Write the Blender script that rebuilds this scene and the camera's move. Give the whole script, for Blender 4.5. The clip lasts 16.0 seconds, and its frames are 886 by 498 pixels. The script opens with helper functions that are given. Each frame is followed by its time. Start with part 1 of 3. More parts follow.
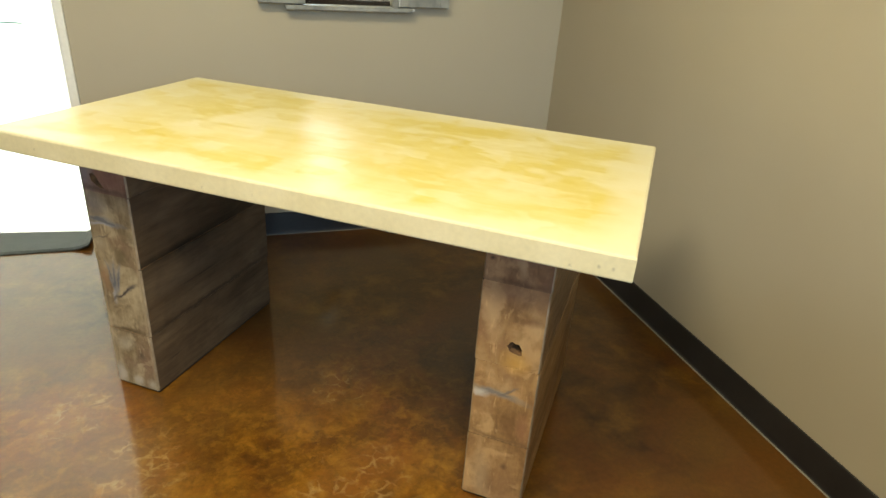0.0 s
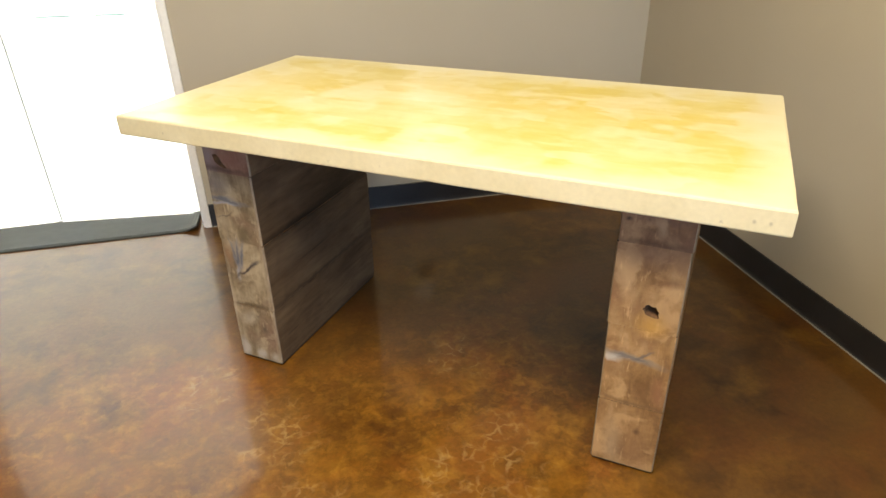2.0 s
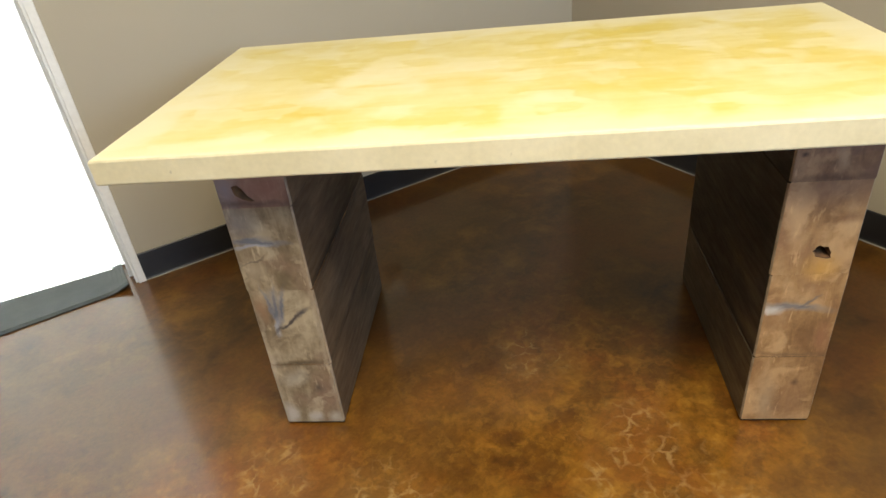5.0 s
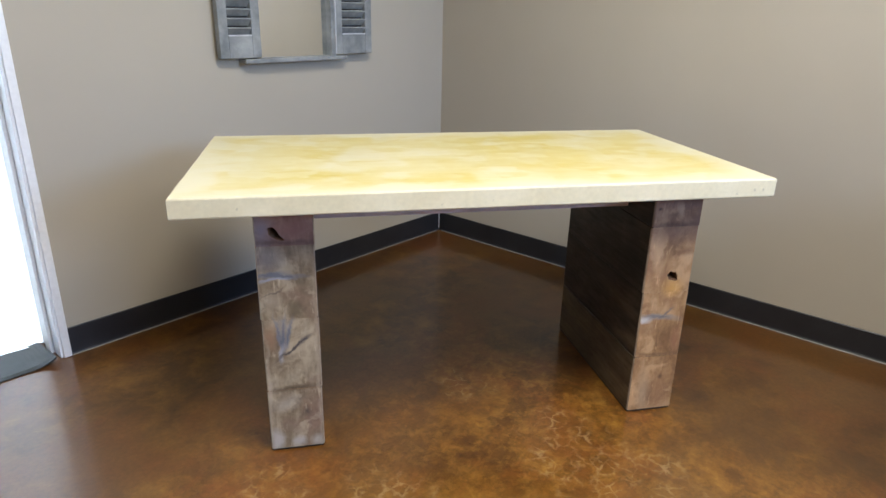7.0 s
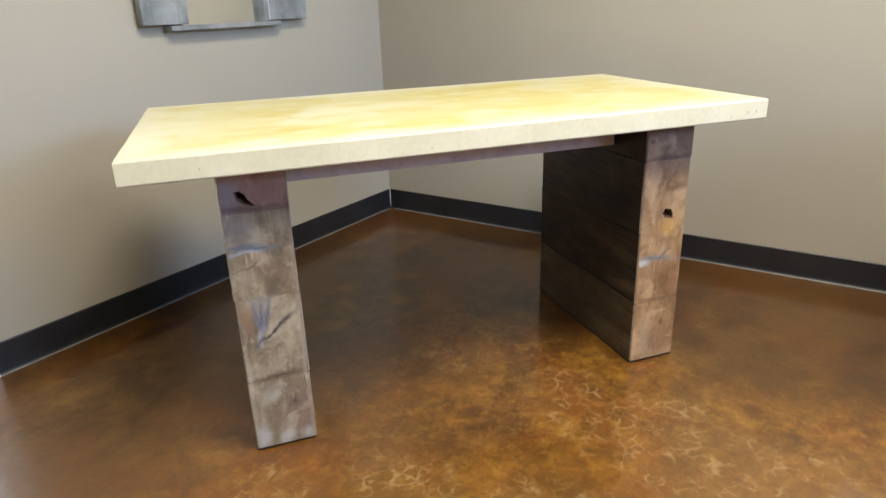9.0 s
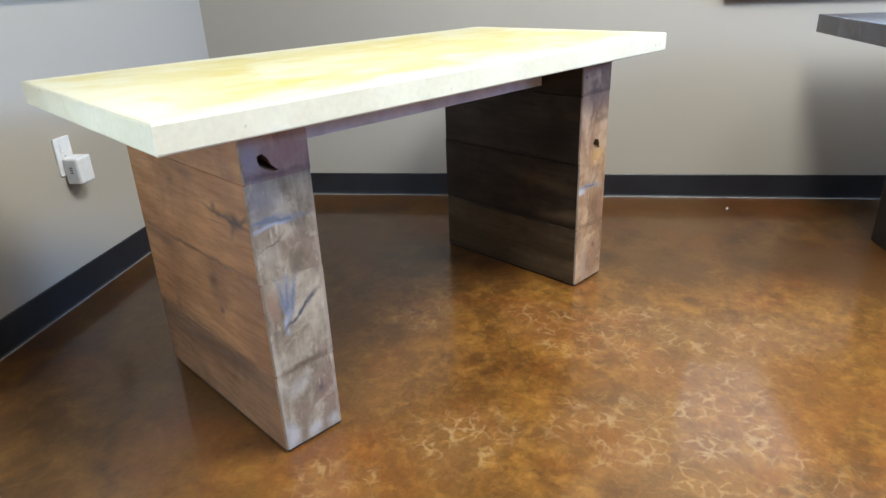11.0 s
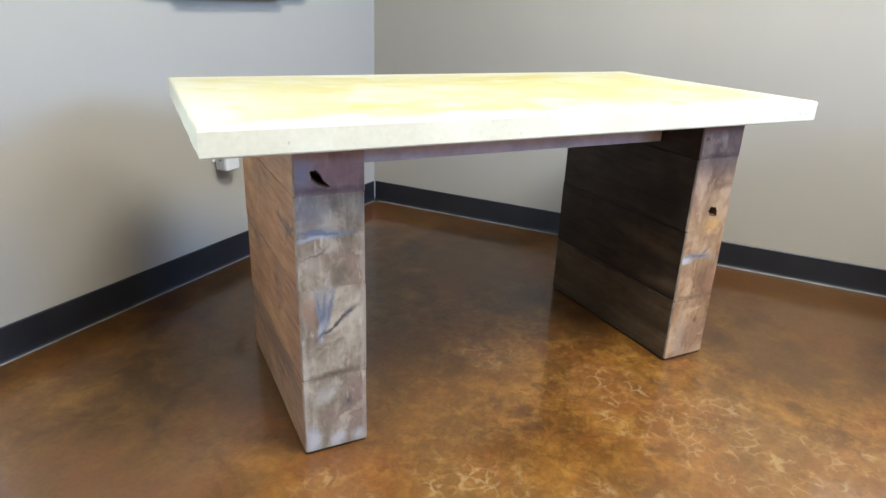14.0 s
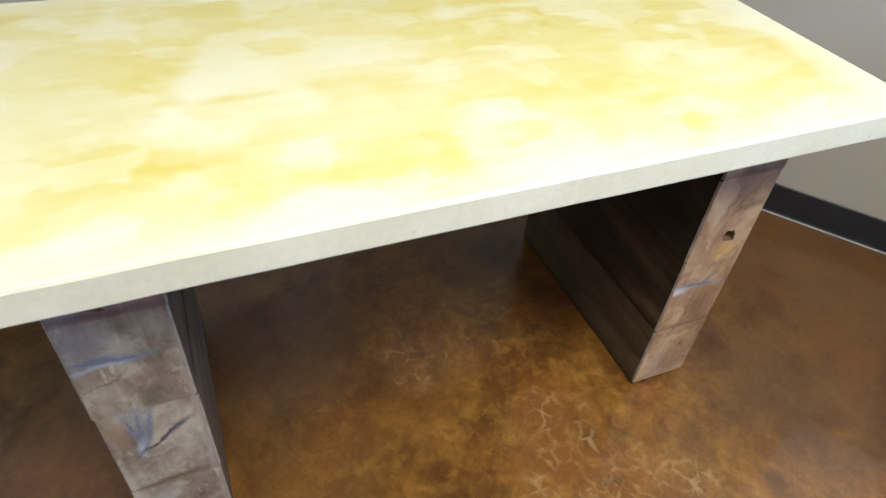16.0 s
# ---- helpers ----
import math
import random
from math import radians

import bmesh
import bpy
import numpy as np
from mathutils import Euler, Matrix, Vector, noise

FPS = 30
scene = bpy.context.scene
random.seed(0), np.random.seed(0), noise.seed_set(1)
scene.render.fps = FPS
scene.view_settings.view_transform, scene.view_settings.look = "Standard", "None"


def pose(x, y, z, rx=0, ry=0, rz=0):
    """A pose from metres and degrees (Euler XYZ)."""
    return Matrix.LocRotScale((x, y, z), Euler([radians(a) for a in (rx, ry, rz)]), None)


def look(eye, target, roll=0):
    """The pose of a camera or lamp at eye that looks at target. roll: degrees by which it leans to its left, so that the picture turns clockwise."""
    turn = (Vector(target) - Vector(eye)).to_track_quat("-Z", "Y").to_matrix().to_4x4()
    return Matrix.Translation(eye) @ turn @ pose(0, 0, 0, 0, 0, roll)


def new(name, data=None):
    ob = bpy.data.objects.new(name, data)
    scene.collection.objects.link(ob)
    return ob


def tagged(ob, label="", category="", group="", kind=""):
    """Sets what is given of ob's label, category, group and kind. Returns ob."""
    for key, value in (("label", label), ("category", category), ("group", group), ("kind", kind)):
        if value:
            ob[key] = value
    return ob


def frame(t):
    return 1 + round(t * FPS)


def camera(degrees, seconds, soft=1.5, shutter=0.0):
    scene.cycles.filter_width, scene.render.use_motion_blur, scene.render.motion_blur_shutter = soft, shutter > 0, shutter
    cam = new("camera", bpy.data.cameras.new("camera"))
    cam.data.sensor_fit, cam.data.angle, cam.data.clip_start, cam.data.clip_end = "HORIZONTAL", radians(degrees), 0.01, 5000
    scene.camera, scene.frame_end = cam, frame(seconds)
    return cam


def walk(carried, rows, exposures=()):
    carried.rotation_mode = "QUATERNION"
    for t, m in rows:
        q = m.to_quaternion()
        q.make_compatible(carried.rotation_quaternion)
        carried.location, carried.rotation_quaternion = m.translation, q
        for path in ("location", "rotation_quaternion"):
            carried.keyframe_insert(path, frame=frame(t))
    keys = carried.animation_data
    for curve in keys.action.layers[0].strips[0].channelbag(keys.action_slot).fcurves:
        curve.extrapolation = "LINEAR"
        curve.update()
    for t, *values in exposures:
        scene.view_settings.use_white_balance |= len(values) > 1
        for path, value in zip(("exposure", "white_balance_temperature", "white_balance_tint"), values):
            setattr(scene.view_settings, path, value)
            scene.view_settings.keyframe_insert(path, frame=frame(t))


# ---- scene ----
cam = camera(69.0, 16.0)
PATH = [
    (0, (1.532, -1.066, 1.246), (0.97, 0.642, 0.371), 3.9),
    (0.5, (1.426, -1.083, 1.247), (0.789, 0.576, 0.33), 1.2),
    (1, (1.402, -1.111, 1.217), (0.714, 0.481, 0.221), -0.1),
    (1.5, (1.403, -1.113, 1.227), (0.7, 0.478, 0.241), 0.5),
    (2, (1.398, -1.11, 1.223), (0.672, 0.49, 0.268), -1.2),
    (2.5, (1.39, -1.108, 1.204), (0.712, 0.511, 0.244), -2.0),
    (3, (1.35, -1.049, 1.189), (0.714, 0.555, 0.178), -1.4),
    (3.5, (1.296, -0.984, 1.172), (0.562, 0.537, 0.1), -2.6),
    (5.8, (0.559, -1.039, 1.172), (0.672, 0.693, 0.177), -3.0),
    (6, (0.541, -1.08, 1.198), (0.695, 0.673, 0.247), -0.8),
    (6.5, (0.386, -1.32, 1.206), (0.679, 0.509, 0.453), -2.1),
    (7, (0.311, -1.462, 1.164), (0.708, 0.37, 0.469), 1.3),
    (7.5, (0.292, -1.488, 1.076), (0.674, 0.377, 0.463), 0.4),
    (8, (0.302, -1.499, 1.039), (0.689, 0.386, 0.496), 3.1),
    (8.5, (0.276, -1.474, 1.039), (0.76, 0.354, 0.387), -0.4),
    (9, (0.188, -1.304, 1.014), (0.8, 0.463, 0.303), -1.9),
    (9.5, (0.05, -1.133, 0.988), (0.804, 0.564, 0.243), -4.3),
    (10, (-0.16, -1.043, 0.976), (0.895, 0.449, 0.162), -4.5),
    (10.2, (-0.238, -1.008, 0.96), (0.966, 0.357, 0.13), -4.3),
    (12.3, (-0.383, -0.952, 0.936), (0.915, 0.382, 0.207), -2.2),
    (12.5, (-0.379, -0.96, 0.934), (0.92, 0.381, 0.217), -2.3),
    (13, (-0.358, -0.974, 0.967), (0.893, 0.422, 0.269), -3.1),
    (13.5, (-0.267, -1.025, 0.971), (0.885, 0.462, 0.295), 0.2),
    (14, (-0.104, -1.107, 0.966), (0.738, 0.562, 0.254), 2.2),
    (14.5, (0.083, -1.141, 0.989), (0.721, 0.593, 0.224), 0.3),
    (15, (0.248, -1.107, 1.115), (0.773, 0.596, 0.207), 1.6),
    (15.5, (0.282, -0.843, 1.215), (0.933, 0.672, 0.083), 5.0),
    (16, (0.394, -0.564, 1.254), (1.036, 0.768, -0.092), 5.3),
]

EXPOSURES = [(0.0, -0.41, 9400, -2), (0.5, -0.36, 8800, 1), (1.0, -0.29, 8600, 8), (1.5, -0.20, 8400, 10), (3.5, -0.22, 11000, 4), (6.0, -0.30, 6250, 8), (7.0, -0.27, 6200, 11), (7.5, -0.23, 6150, 9), (8.5, -0.15, 6500, 8), (9.0, -0.03, 6450, 8), (10.0, 0.05, 5850, 8), (12.5, 0.46, 5500, 8), (13.5, 0.36, 5550, 8), (14.0, 0.30, 5550, 8), (14.5, 0.27, 5400, 8), (15.0, 0.16, 5400, 8), (15.5, 0.02, 5550, 8), (16.0, -0.21, 5700, 8)]

walk(cam, [(t, look(eye, target, roll)) for t, eye, target, roll in PATH], EXPOSURES)

# ---- room frame: u along the door wall from the corner, v along the picture wall ----
ROOM = pose(1.0187, 1.9305, 0, 0, 0, 217.05)
ROOM_U, ROOM_V, ROOM_H = 7.0, 5.8, 2.75
DOOR_U0, DOOR_U1, DOOR_H = 1.95, 3.42, 2.1
WIN_U0, WIN_U1, WIN_Z0, WIN_Z1 = 0.2, 2.5, 1.55, 2.6

# ---- world and lights ----
world = bpy.data.worlds.new("world")
scene.world = world
world.use_nodes = True
wn = world.node_tree.nodes
sky = wn.new("ShaderNodeTexSky")
sky.sky_type, sky.sun_disc = "NISHITA", False
sky.sun_elevation, sky.sun_rotation = radians(48), radians(200)
world.node_tree.links.new(sky.outputs[0], wn["Background"].inputs[0])
wn["Background"].inputs[1].default_value = 0.1


def area_lamp(name, m, size_x, size_y, watts, color):
    data = bpy.data.lights.new(name, "AREA")
    data.shape, data.size, data.size_y, data.energy, data.color = "RECTANGLE", size_x, size_y, watts, color
    ob = new(name, data)
    ob.matrix_world = m
    return ob


CEILING_LAMPS = [(1.90, 2.05, 79), (1.05, 3.3, 40)]
for lu, lv, watts in CEILING_LAMPS:
    area_lamp("ceiling_lamp", ROOM @ pose(lu, lv, ROOM_H - 0.05), 1.15, 0.55, watts, (1.0, 0.94, 0.82))
# daylight through the window in the far wall
area_lamp("window_daylight", ROOM @ pose((WIN_U0 + WIN_U1) / 2, ROOM_V - 0.02, (WIN_Z0 + WIN_Z1) / 2, -90, 0, 0), WIN_U1 - WIN_U0, WIN_Z1 - WIN_Z0, 155, (0.34, 0.56, 1.0))


# ---- helpers for materials ----
class Nodes:
    def __init__(self, name):
        self.mat = bpy.data.materials.new(name)
        self.mat.use_nodes = True
        self.tree = self.mat.node_tree
        self.bsdf = self.tree.nodes["Principled BSDF"]

    def add(self, kind, **values):
        node = self.tree.nodes.new(kind)
        for key, value in values.items():
            if key.startswith("_"):
                continue
            node.inputs[key.replace("_", " ")].default_value = value
        return node

    def link(self, a, b):
        self.tree.links.new(a, b)

    def coords(self, scale=(1, 1, 1), rot=(0, 0, 0), loc=(0, 0, 0)):
        tc = self.add("ShaderNodeTexCoord")
        mp = self.add("ShaderNodeMapping")
        mp.inputs["Scale"].default_value, mp.inputs["Rotation"].default_value, mp.inputs["Location"].default_value = scale, rot, loc
        self.link(tc.outputs["Object"], mp.inputs[0])
        return mp.outputs[0]

    def noise(self, vec, scale, detail=4, rough=0.55, distort=0.0):
        n = self.add("ShaderNodeTexNoise", Scale=scale, Detail=detail, Roughness=rough, Distortion=distort)
        self.link(vec, n.inputs["Vector"])
        return n.outputs["Fac"]

    def ramp(self, fac, *stops):
        r = self.add("ShaderNodeValToRGB")
        el = r.color_ramp.elements
        el[0].position, el[0].color = stops[0][0], (*stops[0][1], 1)
        el[1].position, el[1].color = stops[-1][0], (*stops[-1][1], 1)
        for at, color in stops[1:-1]:
            el.new(at).color = (*color, 1)
        self.link(fac, r.inputs[0])
        return r.outputs[0]

    def mix(self, fac, a, b, blend="MIX"):
        m = self.add("ShaderNodeMix")
        m.data_type, m.blend_type = "RGBA", blend
        for value, socket in ((fac, m.inputs[0]), (a, m.inputs[6]), (b, m.inputs[7])):
            if isinstance(value, (int, float)):
                socket.default_value = value
            elif isinstance(value, tuple):
                socket.default_value = (*value, 1)
            else:
                self.link(value, socket)
        return m.outputs[2]

    def math(self, op, a, b=0.0):
        m = self.add("ShaderNodeMath")
        m.operation = op
        for value, socket in ((a, m.inputs[0]), (b, m.inputs[1])):
            if isinstance(value, (int, float)):
                socket.default_value = value
            else:
                self.link(value, socket)
        return m.outputs[0]

    def axes(self, vec):
        """x, y and z of a vector as three sockets."""
        node = self.add("ShaderNodeSeparateXYZ")
        self.link(vec, node.inputs[0])
        return node.outputs

    def warped(self, vec, scale, amount, detail=5.0):
        """The vector, shaken by a noise of its own."""
        wob = self.add("ShaderNodeTexNoise", Scale=scale, Detail=detail)
        self.link(vec, wob.inputs["Vector"])
        mid = self.add("ShaderNodeVectorMath")
        mid.operation = "SUBTRACT"
        self.link(wob.outputs["Color"], mid.inputs[0])
        mid.inputs[1].default_value = (0.5, 0.5, 0.5)
        add = self.add("ShaderNodeVectorMath")
        add.operation = "MULTIPLY_ADD"
        self.link(mid.outputs[0], add.inputs[0])
        add.inputs[1].default_value = (amount,) * 3
        self.link(vec, add.inputs[2])
        return add.outputs[0]

    def blob(self, a, b, at, size, turn=0.0, soft=0.4):
        """A soft-rimmed oval stain round a place of the plane of a and b."""
        c, k = math.cos(radians(turn)), math.sin(radians(turn))
        da, db = self.math("SUBTRACT", a, at[0]), self.math("SUBTRACT", b, at[1])
        p = self.math("ADD", self.math("MULTIPLY", da, c / size[0]), self.math("MULTIPLY", db, k / size[0]))
        q = self.math("SUBTRACT", self.math("MULTIPLY", db, c / size[1]), self.math("MULTIPLY", da, k / size[1]))
        d = self.math("SQRT", self.math("ADD", self.math("MULTIPLY", p, p), self.math("MULTIPLY", q, q)))
        return self.ramp(self.math("MULTIPLY", d, 0.5), (max(0.0, 1 - soft) * 0.5, G(1)), (min(1.0, (1 + soft) * 0.5), G(0)))

    def cells(self, vec, scale, metric="CHEBYCHEV"):
        """A random value for each cell of a soft-edged patchwork."""
        vor = self.add("ShaderNodeTexVoronoi", Scale=scale)
        vor.distance, vor.feature = metric, "SMOOTH_F1"
        vor.inputs["Smoothness"].default_value = 0.22
        self.link(vec, vor.inputs["Vector"])
        return self.axes(vor.outputs["Color"])[0]

    def bump(self, height, strength, distance=0.002):
        b = self.add("ShaderNodeBump", Strength=strength, Distance=distance)
        self.link(height, b.inputs["Height"])
        self.link(b.outputs[0], self.bsdf.inputs["Normal"])

    def finish(self, color, rough, metal=0.0, spec=0.5):
        for value, key in ((color, "Base Color"), (rough, "Roughness"), (metal, "Metallic"), (spec, "Specular IOR Level")):
            if isinstance(value, tuple):
                self.bsdf.inputs[key].default_value = (*value, 1)
            elif isinstance(value, (int, float)):
                self.bsdf.inputs[key].default_value = value
            else:
                self.link(value, self.bsdf.inputs[key])
        return self.mat


G = lambda v: (v, v, v)


def mat_plain(name, a, b, scale, rough, bump=0.1, metal=0.0, fine=60.0, spec=0.5):
    """Two close tones mottled at a large and a fine scale."""
    n = Nodes(name)
    vec = n.coords()
    big, small = n.noise(vec, scale, 3), n.noise(vec, fine, 5)
    col = n.mix(n.ramp(big, (0.3, G(0)), (0.7, G(1))), a, b)
    col = n.mix(0.12, col, n.ramp(small, (0.3, G(0.25)), (0.7, G(1.0))), "MULTIPLY")
    n.bump(small, bump)
    r = n.math("MULTIPLY_ADD", big, 0.12)
    n.tree.nodes[-1].inputs[2].default_value = rough - 0.06
    return n.finish(col, r, metal, spec)


def mat_wall():
    n = Nodes("wall_paint")
    vec = n.coords()
    big, peel = n.noise(vec, 1.3, 3), n.noise(vec, 140, 3)
    col = n.mix(n.ramp(big, (0.3, G(0)), (0.7, G(1))), (0.435, 0.390, 0.310), (0.462, 0.416, 0.334))
    n.bump(peel, 0.12, 0.001)
    return n.finish(col, 0.62, 0, 0.35)


def mat_floor():
    """Acid-stained concrete under a clear sealer: smooth by the walls, flecked and crackled before the table, with lamp
    light painted in there.
    """
    n = Nodes("stained_concrete")
    vec = n.coords((1, 1, 1), (0, 0, 0), (20.3, 30.7, 5.4))
    u = n.math("SUBTRACT", n.axes(vec)[0], 20.3)
    v = n.math("SUBTRACT", n.axes(vec)[1], 30.7)
    big, mid, fine = n.noise(vec, 1.7, 4, 0.6, 0.4), n.noise(n.warped(vec, 6, 0.10), 8.5, 7, 0.62, 0.2), n.noise(vec, 70, 6, 0.65)
    red = n.noise(vec, 3.1, 5, 0.62, 0.6)
    col = n.ramp(mid, (0.30, (0.040, 0.015, 0.004)), (0.46, (0.079, 0.032, 0.006)), (0.57, (0.120, 0.052, 0.009)), (0.72, (0.174, 0.084, 0.015)))
    col = n.mix(n.ramp(red, (0.46, G(0)), (0.62, G(0.85))), col, (0.118, 0.039, 0.008))
    col = n.mix(n.ramp(big, (0.38, G(0.7)), (0.56, G(0))), col, (0.098, 0.046, 0.013))
    # the colour gets lighter further along v, its border broken by noise
    col = n.mix(n.ramp(n.math("MULTIPLY", n.math("ADD", v, n.math("MULTIPLY", n.math("SUBTRACT", red, 0.5), 0.8)), 0.4), (0.52, G(0)), (0.80, G(0.2))), col, n.mix(1.0, col, (1.6, 1.6, 1.4), "MULTIPLY"))
    # flecks of ochre and dark brown in the stretch before the table
    flecked_lit = n.ramp(n.math("ADD", u, n.math("MULTIPLY", n.math("SUBTRACT", big, 0.5), 1.2)), (0.72, G(0.0)), (1.0, G(0.65)))
    flecked_lit = n.math("MULTIPLY", flecked_lit, n.ramp(n.math("MULTIPLY", n.math("ADD", v, n.math("MULTIPLY", n.math("SUBTRACT", big, 0.5), 1.0)), 0.5), (0.36, G(0.15)), (0.62, G(1))))
    # lamp light on this stretch, painted in by multiplying the colour
    col = n.mix(n.math("MULTIPLY", flecked_lit, 0.75), col, n.mix(1.0, col, (2.2, 2.15, 1.7), "MULTIPLY"))
    shaken = n.warped(vec, 38, 0.035)
    ochre = n.math("MULTIPLY", n.ramp(n.noise(shaken, 27, 5, 0.6, 0.4), (0.47, G(0)), (0.66, G(1))), n.math("MULTIPLY", flecked_lit, n.ramp(n.noise(vec, 4.2, 3), (0.34, G(0.35)), (0.62, G(1)))))
    col = n.mix(n.math("MULTIPLY", ochre, 0.62), col, (0.400, 0.200, 0.034))
    dark = n.math("MULTIPLY", n.ramp(n.noise(n.warped(vec, 30, 0.05), 22, 5, 0.65, 0.3), (0.52, G(0)), (0.70, G(1))), flecked_lit)
    col = n.mix(n.math("MULTIPLY", dark, 0.55), col, (0.048, 0.019, 0.006))
    col = n.mix(0.55, col, n.ramp(fine, (0.32, G(0.68)), (0.62, G(1.08))), "MULTIPLY")
    # the pale crackle lies in patches
    vor = n.add("ShaderNodeTexVoronoi", Scale=26.0)
    vor.feature = "DISTANCE_TO_EDGE"
    n.link(n.warped(n.warped(vec, 9, 0.075, 4.0), 45, 0.022, 3.0), vor.inputs["Vector"])
    vein = n.ramp(n.math("ADD", vor.outputs["Distance"], n.math("MULTIPLY", n.math("SUBTRACT", n.noise(vec, 33, 4), 0.5), 0.44)), (0.0, G(1)), (0.115, G(0)))
    near = None
    for cu, cv, reach in ((1.24, 1.73, 0.25), (1.16, 1.50, 0.15), (1.28, 1.95, 0.21), (1.66, 1.66, 0.20), (1.64, 1.90, 0.26), (1.71, 1.34, 0.16), (1.16, 1.14, 0.12), (1.86, 1.10, 0.13), (1.20, 2.12, 0.14)):
        dist = n.math("SQRT", n.math("ADD", n.math("POWER", n.math("SUBTRACT", u, cu), 2.0), n.math("POWER", n.math("SUBTRACT", v, cv), 2.0)))
        one = n.math("SUBTRACT", 1.0, n.math("DIVIDE", dist, reach))
        near = one if near is None else n.math("MAXIMUM", near, one)
    patch = n.ramp(n.math("ADD", near, n.math("MULTIPLY", n.math("SUBTRACT", n.noise(vec, 6.5, 4, 0.6), 0.5), 1.5)), (0.08, G(0)), (0.42, G(1)))
    broken = n.ramp(n.noise(vec, 17, 4, 0.6), (0.44, G(0.05)), (0.62, G(1)))
    veil = n.math("MULTIPLY", n.math("MULTIPLY", vein, patch), broken)
    col = n.mix(n.math("MULTIPLY", patch, 0.10), col, (0.26, 0.155, 0.055))
    col = n.mix(n.math("MULTIPLY", veil, 0.36), col, (0.46, 0.31, 0.14))
    # a thin glossy sealer over the satin concrete
    n.bsdf.inputs["Coat Weight"].default_value = 0.62
    n.bsdf.inputs["Coat Roughness"].default_value = 0.11
    return n.finish(col, 0.32, 0, 0.26)


def mat_top():
    """Cream cast slab, a yellow wash laid on it in broad overlapping patches."""
    n = Nodes("cream_yellow_top")
    vec = n.coords((1, 1, 1), (0, 0, 0), (10.3, 17.7, 3.4))
    tc = n.add("ShaderNodeTexCoord")
    x, y, z = n.axes(tc.outputs["Object"])
    flat = n.coords((1.0, 1.6, 0.0), (0, 0, 0.03), (10.3, 17.7, 0.0))
    feather = n.warped(flat, 6, 0.09, 3.0)
    patches = n.math("ADD", n.math("MULTIPLY", n.cells(feather, 5.5), 0.5), n.math("MULTIPLY", n.cells(feather, 10.5), 0.5))
    blotch, small = n.noise(vec, 2.9, 3, 0.5), n.noise(vec, 15, 4, 0.55)
    brush = n.noise(n.coords((2.0, 24.0, 0.0), (0, 0, 0.02), (3.0, 7.0, 0.0)), 1.6, 3)
    f = n.math("ADD", n.math("MULTIPLY", patches, 0.30), n.math("ADD", n.math("MULTIPLY", blotch, 0.46), n.math("ADD", n.math("MULTIPLY", small, 0.20), n.math("MULTIPLY", brush, 0.14))))
    # the wash is thicker towards the middle of the far half, thinner at the rim
    f = n.math("ADD", f, n.math("MULTIPLY", n.blob(x, y, (0.22, 0.10), (0.50, 0.30), 0, 0.9), 0.06))
    ex = n.math("MULTIPLY", n.math("SUBTRACT", 0.766, n.math("ABSOLUTE", x)), 0.75)
    ey = n.math("SUBTRACT", 0.375, n.math("ABSOLUTE", y))
    edge = n.math("ADD", n.math("MINIMUM", ex, ey), n.math("MULTIPLY", n.math("SUBTRACT", n.math("ADD", n.math("MULTIPLY", small, 0.5), n.math("MULTIPLY", patches, 0.5)), 0.5), 0.09))
    rim = n.ramp(edge, (0.0, G(0.85)), (0.04, G(0.6)), (0.085, G(0)))
    col = n.ramp(f, (0.40, (0.78, 0.715, 0.475)), (0.52, (0.745, 0.66, 0.345)), (0.63, (0.705, 0.595, 0.225)), (0.76, (0.665, 0.53, 0.125)))
    pale = n.ramp(n.noise(vec, 8.5, 2), (0.60, G(0)), (0.74, G(0.6)))
    col = n.mix(pale, col, (0.79, 0.735, 0.49))
    col = n.mix(rim, col, (0.78, 0.725, 0.51))
    return n.finish(col, 0.32, 0, 0.5)


